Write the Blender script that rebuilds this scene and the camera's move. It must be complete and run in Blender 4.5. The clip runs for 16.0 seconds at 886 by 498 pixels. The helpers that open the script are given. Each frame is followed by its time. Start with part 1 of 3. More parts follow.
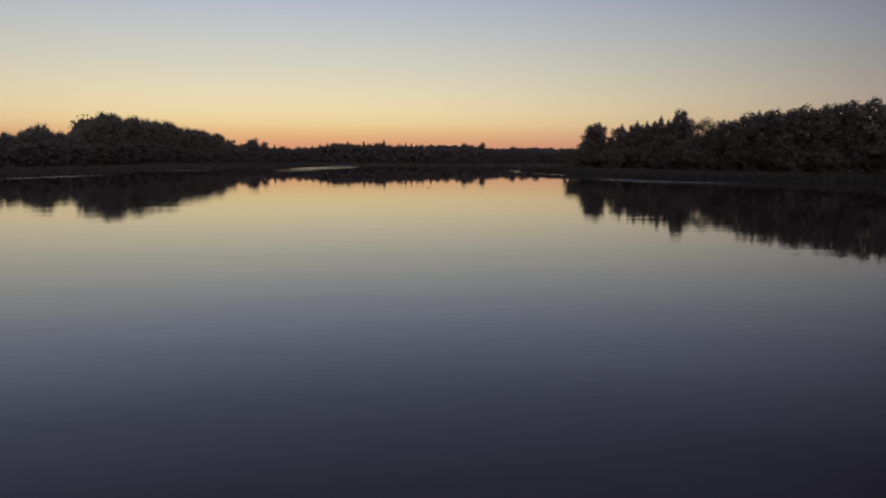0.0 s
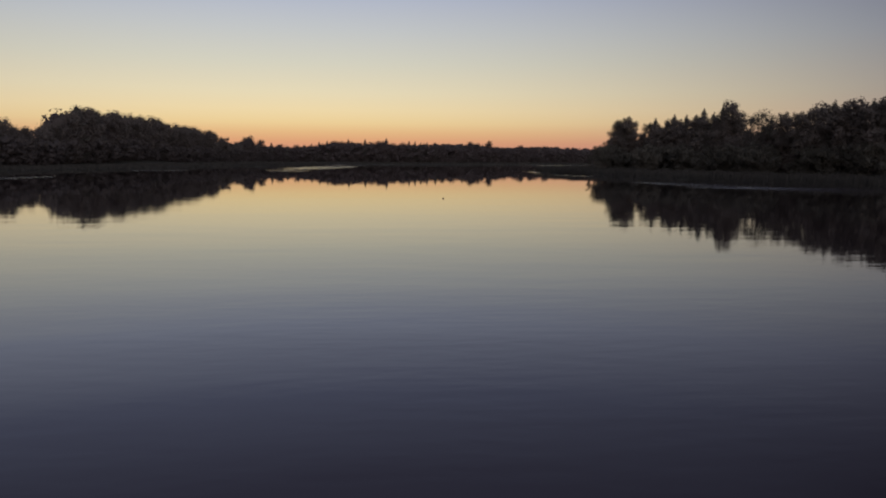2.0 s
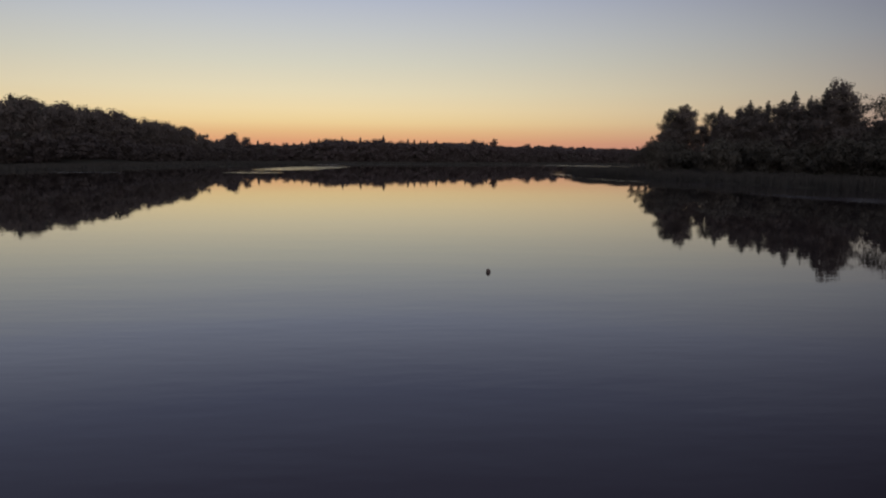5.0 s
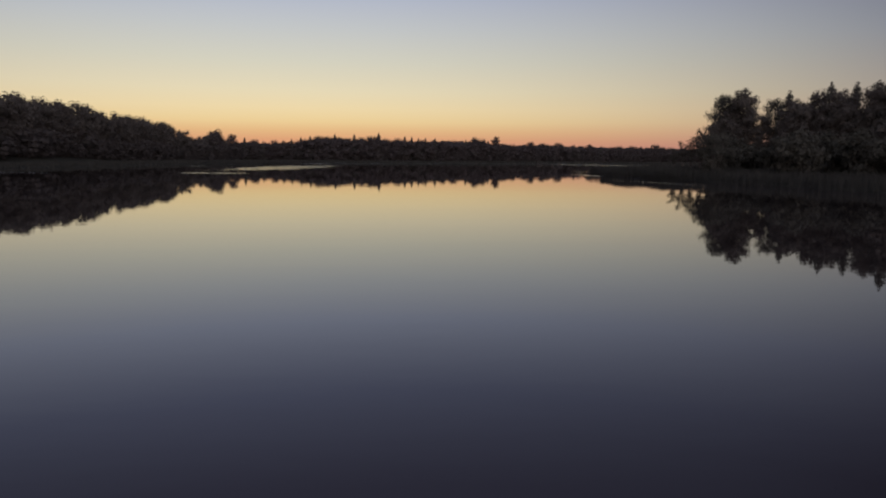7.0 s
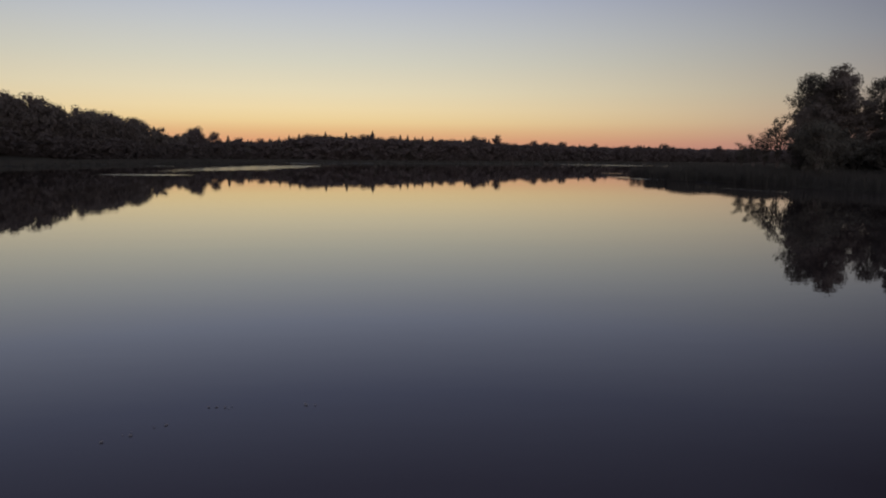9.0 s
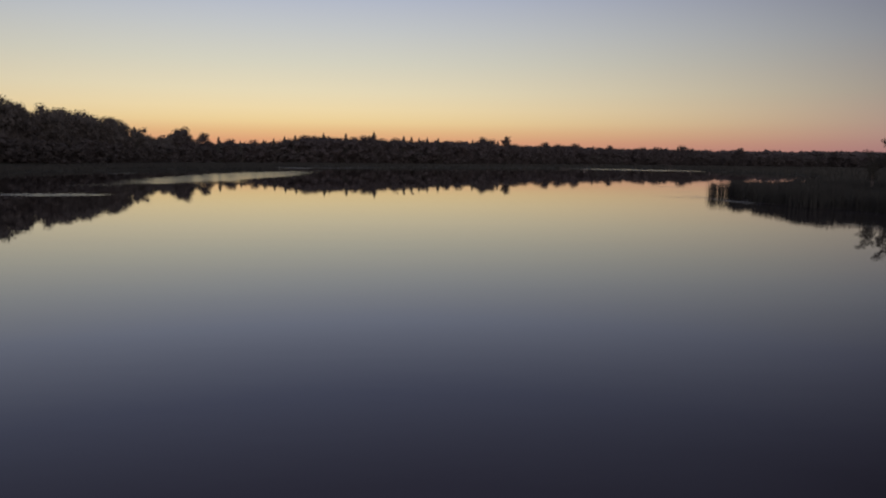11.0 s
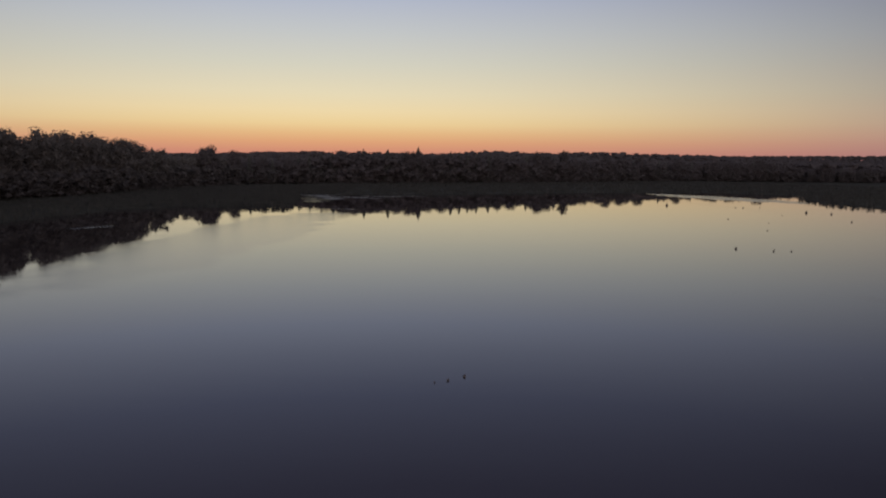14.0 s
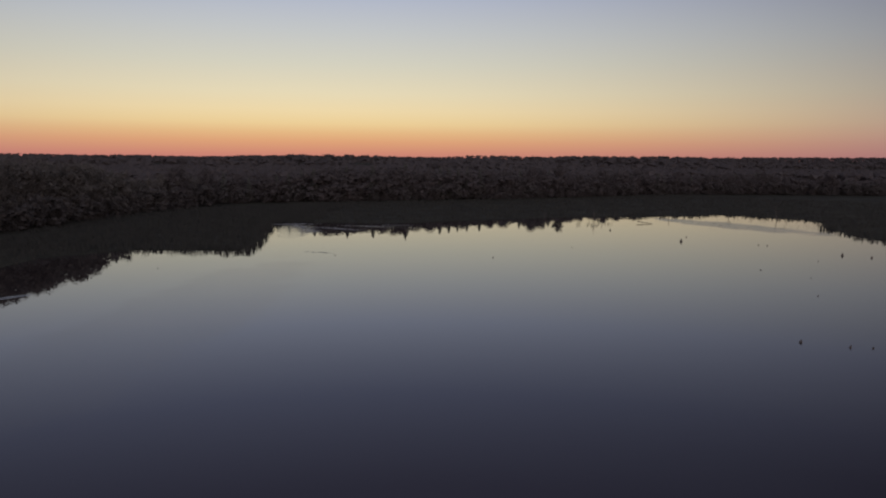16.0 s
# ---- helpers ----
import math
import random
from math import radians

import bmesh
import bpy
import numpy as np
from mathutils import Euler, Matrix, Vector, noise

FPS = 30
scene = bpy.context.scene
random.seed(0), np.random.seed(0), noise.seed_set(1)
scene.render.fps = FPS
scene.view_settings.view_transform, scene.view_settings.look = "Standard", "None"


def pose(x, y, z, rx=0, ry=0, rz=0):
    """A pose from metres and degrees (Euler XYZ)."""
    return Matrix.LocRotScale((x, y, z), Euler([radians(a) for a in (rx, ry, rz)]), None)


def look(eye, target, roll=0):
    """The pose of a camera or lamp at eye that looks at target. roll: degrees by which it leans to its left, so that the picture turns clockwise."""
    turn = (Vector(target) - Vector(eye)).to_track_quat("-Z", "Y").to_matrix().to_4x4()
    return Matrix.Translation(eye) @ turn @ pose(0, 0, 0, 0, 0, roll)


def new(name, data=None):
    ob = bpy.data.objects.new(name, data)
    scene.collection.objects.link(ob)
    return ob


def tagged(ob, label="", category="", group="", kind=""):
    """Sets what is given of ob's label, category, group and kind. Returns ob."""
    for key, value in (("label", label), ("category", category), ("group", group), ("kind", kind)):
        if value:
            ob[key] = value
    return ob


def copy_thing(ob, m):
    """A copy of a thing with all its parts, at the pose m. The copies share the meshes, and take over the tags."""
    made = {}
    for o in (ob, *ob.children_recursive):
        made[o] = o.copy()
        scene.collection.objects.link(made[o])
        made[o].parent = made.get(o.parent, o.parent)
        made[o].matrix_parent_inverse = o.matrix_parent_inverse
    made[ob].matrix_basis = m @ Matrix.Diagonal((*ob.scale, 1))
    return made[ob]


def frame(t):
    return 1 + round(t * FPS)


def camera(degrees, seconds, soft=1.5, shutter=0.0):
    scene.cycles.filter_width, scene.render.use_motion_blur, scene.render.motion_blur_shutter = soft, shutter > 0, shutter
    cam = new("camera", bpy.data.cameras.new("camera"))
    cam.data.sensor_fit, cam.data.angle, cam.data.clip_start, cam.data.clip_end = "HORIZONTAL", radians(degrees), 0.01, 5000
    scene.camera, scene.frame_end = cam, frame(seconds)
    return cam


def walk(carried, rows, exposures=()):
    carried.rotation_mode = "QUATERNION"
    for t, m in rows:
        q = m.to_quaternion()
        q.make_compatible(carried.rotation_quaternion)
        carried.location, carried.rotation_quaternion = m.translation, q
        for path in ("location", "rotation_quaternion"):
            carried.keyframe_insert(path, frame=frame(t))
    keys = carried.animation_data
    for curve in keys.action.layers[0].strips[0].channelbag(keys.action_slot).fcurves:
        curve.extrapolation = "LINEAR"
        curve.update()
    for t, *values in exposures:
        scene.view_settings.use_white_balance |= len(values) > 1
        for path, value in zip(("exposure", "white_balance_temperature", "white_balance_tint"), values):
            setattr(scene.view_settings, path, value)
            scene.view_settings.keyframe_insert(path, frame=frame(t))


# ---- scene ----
# Dusk over a calm lake: a low flight towards the far shore, climbing at the end.
cam = camera(64.9, 16.0, soft=2.05)

# seconds, x, y, z, yaw to the left, pitch, roll
PATH = [
    (0.0, 0.00, -0.00, 3.61, -3.80, -7.27, 0.20),
    (0.5, -0.01, 6.54, 3.62, -3.74, -7.29, 0.23),
    (1.0, -0.00, 13.11, 3.63, -3.69, -7.30, 0.26),
    (1.5, 0.03, 19.78, 3.62, -3.61, -7.32, 0.28),
    (2.0, 0.10, 26.59, 3.60, -3.57, -7.33, 0.31),
    (2.5, 0.19, 33.56, 3.57, -3.57, -7.34, 0.31),
    (3.0, 0.32, 40.62, 3.54, -3.58, -7.36, 0.33),
    (3.5, 0.50, 47.75, 3.51, -3.59, -7.40, 0.35),
    (4.0, 0.74, 54.95, 3.51, -3.58, -7.41, 0.35),
    (4.5, 1.03, 62.20, 3.51, -3.58, -7.38, 0.37),
    (5.0, 1.34, 69.51, 3.49, -3.60, -7.37, 0.38),
    (5.5, 1.69, 76.87, 3.44, -3.63, -7.37, 0.38),
    (6.0, 2.05, 84.28, 3.36, -3.66, -7.38, 0.38),
    (6.5, 2.41, 91.75, 3.25, -3.70, -7.40, 0.38),
    (7.0, 2.78, 99.27, 3.13, -3.73, -7.43, 0.39),
    (7.5, 3.12, 106.85, 3.01, -3.81, -7.42, 0.41),
    (8.0, 3.44, 114.49, 2.89, -3.90, -7.41, 0.43),
    (8.5, 3.71, 122.15, 2.79, -3.94, -7.41, 0.44),
    (9.0, 3.94, 129.84, 2.74, -3.99, -7.41, 0.43),
    (9.5, 4.16, 137.45, 2.82, -4.04, -7.38, 0.43),
    (10.0, 4.36, 144.98, 3.05, -4.03, -7.37, 0.44),
    (10.5, 4.54, 152.43, 3.47, -3.93, -7.36, 0.46),
    (11.0, 4.71, 159.79, 4.10, -3.66, -7.36, 0.49),
    (11.5, 4.85, 167.04, 4.97, -3.17, -7.38, 0.54),
    (12.0, 4.96, 174.20, 6.11, -2.42, -7.35, 0.56),
    (12.5, 5.06, 181.22, 7.55, -1.95, -7.30, 0.58),
    (13.0, 5.11, 188.06, 9.24, -1.04, -7.28, 0.56),
    (13.5, 5.15, 194.69, 11.13, -0.18, -7.29, 0.58),
    (14.0, 5.17, 201.14, 13.17, 0.21, -7.24, 0.51),
    (14.5, 5.19, 207.41, 15.29, 0.08, -7.24, 0.43),
    (15.0, 5.22, 213.50, 17.43, -0.19, -7.23, 0.41),
    (15.5, 5.24, 219.52, 19.59, -0.52, -7.25, 0.43),
    (16.0, 5.24, 225.58, 21.75, -0.67, -7.26, 0.45),
]


def aimed(x, y, z, yaw, pitch, roll):
    a, b = radians(yaw), radians(pitch)
    ahead = Vector((-math.sin(a) * math.cos(b), math.cos(a) * math.cos(b), math.sin(b)))
    return look((x, y, z), Vector((x, y, z)) + ahead * 10, roll)


walk(cam, [(row[0], aimed(*row[1:])) for row in PATH])

# ---------------------------------------------------------------- world
SUN_AZ = -10.0  # degrees to the right of +y; the sun has just set there


def srgb(r, g, b):
    out = []
    for c in (r, g, b):
        c /= 255
        out.append(c / 12.92 if c <= 0.04045 else ((c + 0.055) / 1.055) ** 2.4)
    return (*out, 1)


def nodes_of(tree):
    tree.nodes.clear()

    def node(kind, **values):
        n = tree.nodes.new(kind)
        for key, value in values.items():
            if key.startswith("i_"):
                n.inputs[key[2:].replace("_", " ")].default_value = value
        return n

    def link(a, out, b, inp):
        tree.links.new(a.outputs[out], b.inputs[inp])

    def calc(op, a, b=None, clamp=False):
        n = tree.nodes.new("ShaderNodeMath")
        n.operation, n.use_clamp = op, clamp
        for k, v in enumerate((a, b)):
            if v is None:
                continue
            if isinstance(v, (int, float)):
                n.inputs[k].default_value = v
            else:
                tree.links.new(v, n.inputs[k])
        return n.outputs[0]

    return node, link, calc


def ramp(tree, stops, scale):
    n = tree.nodes.new("ShaderNodeValToRGB")
    el = n.color_ramp.elements
    el[0].position, el[0].color = stops[0][0] / scale, srgb(*stops[0][1])
    el[1].position, el[1].color = stops[-1][0] / scale, srgb(*stops[-1][1])
    for at, colour in stops[1:-1]:
        e = el.new(at / scale)
        e.color = srgb(*colour)
    return n


world = bpy.data.worlds.new("dusk_sky")
scene.world = world
world.use_nodes = True
wt = world.node_tree
node, link, calc = nodes_of(wt)
way = node("ShaderNodeTexCoord")
split = node("ShaderNodeSeparateXYZ")
link(way, "Generated", split, 0)
elevation = calc("DIVIDE", calc("MULTIPLY", calc("ARCSINE", split.outputs[2]), 180 / math.pi), 90, clamp=True)
flat = calc("SQRT", calc("ADD", calc("MULTIPLY", split.outputs[0], split.outputs[0]), calc("MULTIPLY", split.outputs[1], split.outputs[1])))
toward = calc("ADD", calc("MULTIPLY", split.outputs[0], math.sin(radians(SUN_AZ))), calc("MULTIPLY", split.outputs[1], math.cos(radians(SUN_AZ))))
side = calc("DIVIDE", toward, calc("MAXIMUM", flat, 0.001))
near_sun = calc("DIVIDE", calc("SUBTRACT", side, 0.64), 0.36, clamp=True)
opposite = calc("DIVIDE", calc("SUBTRACT", 0.05, side), 0.95, clamp=True)
SKY_SUN = [(0, (198, 122, 115)), (0.6, (209, 140, 116)), (1.4, (222, 162, 120)), (2.1, (229, 184, 132)), (2.9, (237, 208, 153)), (3.8, (238, 216, 169)),
           (5.2, (230, 217, 183)), (7.5, (212, 209, 192)), (10, (195, 198, 199)), (13.2, (172, 180, 202)), (19, (130, 138, 169)), (26, (103, 106, 135)),
           (40, (100, 104, 130)), (90, (118, 123, 150))]
SKY_SIDE = [(0, (154, 110, 116)), (2, (163, 133, 129)), (5, (144, 135, 131)), (9, (121, 124, 136)), (14, (91, 94, 116)), (22, (55, 55, 75)), (40, (72, 76, 98)), (90, (118, 123, 150))]
# the pink belt over the grey-blue earth shadow, away from the sunset; unseen, made overbright as fill light
SKY_OPPOSITE = [(0, (176, 164, 178)), (3, (212, 190, 196)), (8, (242, 216, 215)), (16, (232, 217, 222)), (26, (190, 187, 203)), (45, (150, 152, 174)), (90, (118, 123, 150))]
mixed = None
for stops, share in ((SKY_SIDE, None), (SKY_SUN, near_sun), (SKY_OPPOSITE, opposite)):
    colours = ramp(wt, stops, 90)
    wt.links.new(elevation, colours.inputs[0])
    if mixed is None:
        mixed = colours.outputs[0]
        continue
    mix = node("ShaderNodeMix")
    mix.data_type = "RGBA"
    wt.links.new(share, mix.inputs[0])
    wt.links.new(mixed, mix.inputs[6])
    wt.links.new(colours.outputs[0], mix.inputs[7])
    mixed = mix.outputs[2]
back = node("ShaderNodeBackground", i_Strength=1.0)
wt.links.new(mixed, back.inputs[0])
# boosts the unseen sky opposite the sunset up to threefold, to light tree faces
wt.links.new(calc("ADD", 1.0, calc("MULTIPLY", opposite, 2.0)), back.inputs[1])
link(back, 0, node("ShaderNodeOutputWorld"), 0)


# ---------------------------------------------------------------- materials
def material(name):
    m = bpy.data.materials.new(name)
    m.use_nodes = True
    return m, *nodes_of(m.node_tree)


def leafy(name, dark, light, rough=0.7, gloss=0.25):
    """Foliage or grass: colour differs from clump to clump and from plant to plant."""
    m, node, link, calc = material(name)
    geo, info = node("ShaderNodeNewGeometry"), node("ShaderNodeObjectInfo")
    big = node("ShaderNodeTexNoise", i_Scale=0.35, i_Detail=3.0)
    coord = node("ShaderNodeTexCoord")
    link(coord, "Object", big, "Vector")
    amount = calc("ADD", calc("MULTIPLY", geo.outputs["Random Per Island"], 0.1),
                  calc("ADD", calc("MULTIPLY", big.outputs[0], 0.65), calc("MULTIPLY", info.outputs["Random"], 0.3)), )
    cr = node("ShaderNodeValToRGB")
    cr.color_ramp.elements[0].position, cr.color_ramp.elements[0].color = 0.25, (*dark, 1)
    cr.color_ramp.elements[1].position, cr.color_ramp.elements[1].color = 0.95, (*light, 1)
    m.node_tree.links.new(amount, cr.inputs[0])
    bsdf = node("ShaderNodeBsdfPrincipled", i_Roughness=rough)
    bsdf.inputs["Specular IOR Level"].default_value = gloss
    link(cr, 0, bsdf, "Base Color")
    through_light = node("ShaderNodeBsdfTranslucent")
    link(cr, 0, through_light, "Color")
    # leaves lie in all directions within each spray: the light on them evens out
    spread = node("ShaderNodeVectorMath")
    spread.operation = "SCALE"
    link(geo, "Normal", spread, 0)
    spread.inputs["Scale"].default_value = 0.45
    lift = node("ShaderNodeVectorMath")
    lift.operation = "ADD"
    link(spread, 0, lift, 0)
    lift.inputs[1].default_value = (0, 0, 0.32)
    even = node("ShaderNodeVectorMath")
    even.operation = "NORMALIZE"
    link(lift, 0, even, 0)
    link(even, 0, bsdf, "Normal")
    link(even, 0, through_light, "Normal")
    both = node("ShaderNodeMixShader", i_Fac=0.5)
    link(bsdf, 0, both, 1)
    link(through_light, 0, both, 2)
    link(both, 0, node("ShaderNodeOutputMaterial"), 0)
    return m


def rough_stuff(name, dark, light, scale, bump=0.3):
    m, node, link, calc = material(name)
    coord = node("ShaderNodeTexCoord")
    n1 = node("ShaderNodeTexNoise", i_Scale=scale, i_Detail=6.0)
    n2 = node("ShaderNodeTexNoise", i_Scale=scale * 12, i_Detail=4.0)
    link(coord, "Object", n1, "Vector")
    link(coord, "Object", n2, "Vector")
    amount = calc("ADD", calc("MULTIPLY", n1.outputs[0], 0.65), calc("MULTIPLY", n2.outputs[0], 0.35))
    cr = node("ShaderNodeValToRGB")
    cr.color_ramp.elements[0].position, cr.color_ramp.elements[0].color = 0.35, (*dark, 1)
    cr.color_ramp.elements[1].position, cr.color_ramp.elements[1].color = 0.68, (*light, 1)
    m.node_tree.links.new(amount, cr.inputs[0])
    bsdf = node("ShaderNodeBsdfPrincipled", i_Roughness=0.95)
    bsdf.inputs["Specular IOR Level"].default_value = 0.08
    link(cr, 0, bsdf, "Base Color")
    bp = node("ShaderNodeBump", i_Strength=bump, i_Distance=0.2)
    link(n2, 0, bp, "Height")
    link(bp, 0, bsdf, "Normal")
    link(bsdf, 0, node("ShaderNodeOutputMaterial"), 0)
    return m


LEAF = leafy("broad_leaves", (0.09, 0.08, 0.068), (0.135, 0.122, 0.103), 0.8, 0.05)
WILLOW = leafy("willow_leaves", (0.06, 0.058, 0.046), (0.098, 0.095, 0.074), 0.8, 0.05)
NEEDLE = leafy("needles", (0.086, 0.084, 0.07), (0.122, 0.119, 0.1), 0.8, 0.05)
FAR_LEAF = leafy("distant_leaves", (0.0759, 0.0658, 0.0607), (0.0948, 0.0822, 0.0759), 0.8, 0.05)
BUSH = leafy("bank_bushes", (0.07, 0.062, 0.055), (0.086, 0.077, 0.068), 0.8, 0.05)
REED = leafy("reeds", (0.03, 0.029, 0.023), (0.054, 0.052, 0.04), 0.8)
WEED = leafy("water_weed", (0.16, 0.155, 0.15), (0.25, 0.24, 0.23), 0.45)
PALE_LEAF = leafy("pale_lily_leaves", (0.13, 0.13, 0.12), (0.28, 0.27, 0.25), 0.35)
BARK = rough_stuff("bark", (0.05, 0.042, 0.035), (0.16, 0.14, 0.12), 2.5, 0.6)
DEAD_WOOD = rough_stuff("weathered_wood", (0.04, 0.034, 0.028), (0.12, 0.1, 0.085), 4.0, 0.6)
SOIL = rough_stuff("marsh_and_forest_floor", (0.012, 0.0115, 0.008), (0.03, 0.029, 0.019), 0.08, 0.5)

# breeze-ruffled strips on the water: middle x, y, half length, half width, turn in degrees of the long axis from +x
RUFFLES = [(-31, 322, 72, 14.5, 86, 0.12), (-33, 236, 9.5, 3.6, 175, 0.16), (-86, 226, 4, 1.8, 0, 0.14), (-62, 332, 5, 1.3, 50, 0.2), (-68, 148, 22, 4, 82, 0.14), (-69, 229, 10, 3.4, 0, 0.16), 
           (47, 122, 24, 5.0, 112, 0.17), (49, 117, 13, 4.2, 162, 0.22), (41.8, 178, 30, 2.0, 105, 0.11), (44, 218, 10, 1.8, 95, 0.2), (66, 106, 14, 3.2, 140, 0.17), (47.6, 268, 4, 1.2, 120, 0.1),
           (108, 464, 42, 12, 121, 0.18), (40.6, 225, 16, 2.6, 97, 0.14), (90, 412, 46, 3.6, 103, 0.04), (-38, 440, 32, 7, 99, 0.09), (-13, 452, 16, 3, 165, 0.07)]


def water_material():
    m, node, link, calc = material("lake_water")
    t = m.node_tree
    geo = node("ShaderNodeNewGeometry")
    sp = node("ShaderNodeSeparateXYZ")
    link(geo, "Position", sp, 0)
    edge = node("ShaderNodeTexNoise", i_Scale=0.11, i_Detail=6.0)
    link(geo, "Position", edge, "Vector")
    wobble = calc("MULTIPLY", calc("SUBTRACT", edge.outputs[0], 0.5), 1.1)
    total = None
    for x, y, a, b, turn, strength in RUFFLES:
        c, s = math.cos(radians(turn)), math.sin(radians(turn))
        dx, dy = calc("SUBTRACT", sp.outputs[0], x), calc("SUBTRACT", sp.outputs[1], y)
        u = calc("ADD", calc("MULTIPLY", dx, c / a), calc("MULTIPLY", dy, s / a))
        v = calc("ADD", calc("MULTIPLY", dx, -s / b), calc("MULTIPLY", dy, c / b))
        r = calc("SQRT", calc("ADD", calc("MULTIPLY", u, u), calc("MULTIPLY", v, v)))
        inside = calc("MULTIPLY", calc("MULTIPLY", calc("ADD", calc("SUBTRACT", 1.0, r), wobble), 3.0, clamp=True), strength)
        total = inside if total is None else calc("MAXIMUM", total, inside)
    calm = node("ShaderNodeTexNoise", i_Scale=0.02, i_Detail=2.0)
    link(geo, "Position", calm, "Vector")
    breeze = calc("ADD", 0.38, calc("MULTIPLY", calc("DIVIDE", calc("SUBTRACT", 112.0, sp.outputs[1]), 40.0, clamp=True), 1.0))
    base = calc("ADD", 0.003, calc("MULTIPLY", calc("MULTIPLY", calm.outputs[0], breeze), 0.012))
    rough = calc("ADD", base, total)
    stretch = node("ShaderNodeMapping")
    stretch.inputs["Scale"].default_value = (0.35, 1.0, 1.0)
    link(geo, "Position", stretch, "Vector")
    swell = node("ShaderNodeTexNoise", i_Scale=0.5, i_Detail=2.0)
    link(stretch, 0, swell, "Vector")
    fine = node("ShaderNodeTexNoise", i_Scale=3.0, i_Detail=2.0)
    link(stretch, 0, fine, "Vector")
    long = node("ShaderNodeMapping")
    long.inputs["Scale"].default_value = (0.025, 0.17, 1.0)
    link(geo, "Position", long, "Vector")
    drift = node("ShaderNodeTexNoise", i_Scale=1.0, i_Detail=1.5)
    link(long, 0, drift, "Vector")
    ripple = calc("ADD", calc("MULTIPLY", swell.outputs[0], 0.008), calc("MULTIPLY", fine.outputs[0], 0.0026))
    waves = calc("MULTIPLY", calc("ADD", ripple, calc("MULTIPLY", drift.outputs[0], 0.013)), calc("MULTIPLY", calc("ADD", 0.1, calm.outputs[0]), breeze))
    bp = node("ShaderNodeBump", i_Strength=1.0, i_Distance=1.0)
    t.links.new(waves, bp.inputs["Height"])
    bsdf = node("ShaderNodeBsdfPrincipled", i_IOR=1.55)
    bsdf.inputs["Base Color"].default_value = (0.014, 0.011, 0.011, 1)
    t.links.new(rough, bsdf.inputs["Roughness"])
    link(bp, 0, bsdf, "Normal")
    link(bsdf, 0, node("ShaderNodeOutputMaterial"), 0)
    return m


WATER = water_material()

# ---------------------------------------------------------------- lie of the land
SHORE = [(-150, -300), (-120, -100), (-106, 60), (-100, 130), (-100, 200), (-93, 250), (-87, 300), (-82, 350), (-79, 378), (-66, 390), (-48, 389), (-39, 389),
         (-40, 408), (-46, 440), (-50, 460), (-40, 466), (-10, 464), (30, 483), (56, 496), (85, 500), (112, 505), (120, 514), (147, 488), (144.5, 474),
         (133, 452), (134, 445.5), (129.8, 432), (130.4, 421.5), (135, 417), (134, 400), (122, 350), (102, 305), (76, 274), (60, 258), (50, 248), (45, 243.5), (44.6, 238), (44, 231), (41.6, 229), (42.4, 222), (44.5, 212), (48, 203), (48, 190),
         (51, 165), (60, 138), (76, 115), (92, 100), (106, 60), (120, -100), (150, -300)]


def smooth(a, b, x):
    k = np.clip((x - a) / (b - a), 0, 1)
    return k * k * (3 - 2 * k)


def lake_distance(x, y):
    """Metres to the shoreline, negative over water."""
    x, y = np.asarray(x, float), np.asarray(y, float)
    best, inside = np.full(x.shape, 1e9), np.zeros(x.shape, bool)
    for (ax, ay), (bx, by) in zip(SHORE, SHORE[1:] + SHORE[:1]):
        ex, ey = bx - ax, by - ay
        k = np.clip(((x - ax) * ex + (y - ay) * ey) / (ex * ex + ey * ey), 0, 1)
        best = np.minimum(best, np.hypot(x - ax - k * ex, y - ay - k * ey))
        cross = ((ay > y) != (by > y)) & (x < ex * (y - ay) / (ey if ey else 1e-9) + ax)
        inside ^= cross
    return np.where(inside, -best, best)


def waves2(x, y, size, seed):
    """A smooth field of about -1 to 1 with bumps of that size."""
    r = np.random.RandomState(seed)
    out = 0
    for _ in range(6):
        a, p, k = r.uniform(0, math.pi * 2), r.uniform(0, 6.3), r.uniform(0.7, 1.6) * 2 * math.pi / size
        out = out + np.sin(k * (x * math.cos(a) + y * math.sin(a)) + p)
    return out / 3


def ground_height(x, y):
    x, y = np.asarray(x, float), np.asarray(y, float)
    d = lake_distance(x, y)
    h = np.where(d < 0, np.maximum(-2.5, d * 0.25 - 0.15), np.minimum(0.35, 0.1 + d * 0.02))
    mound = 5.0 * np.exp(-(((x + 142) / 26) ** 2 + ((y - 345) / 45) ** 2)) + 2.0 * np.exp(-(((x + 145) / 30) ** 2 + ((y - 425) / 60) ** 2))
    mound = mound + 9.5 * np.exp(-(((x - 58) / 85) ** 2 + ((y - 950) / 110) ** 2))
    far = np.hypot(x, y - 150)
    hills = smooth(750, 1700, far) * (11 + 7 * waves2(x, y, 900, 3)) + smooth(2000, 3600, far) * (10 + 10 * waves2(x, y, 1700, 9))
    hills = hills * (1 - 0.32 * smooth(0, -350, x))
    east = smooth(0.22, 0.55, x / np.maximum(y - 166, 1))
    hills = hills * (1 - east) + east * smooth(1700, 3200, far) * (26 + 2 * waves2(x, y, 900, 3))
    return h + np.where(d > 0, smooth(0, 30, d) * (mound + hills + 0.3 * waves2(x, y, 23, 5)), 0)


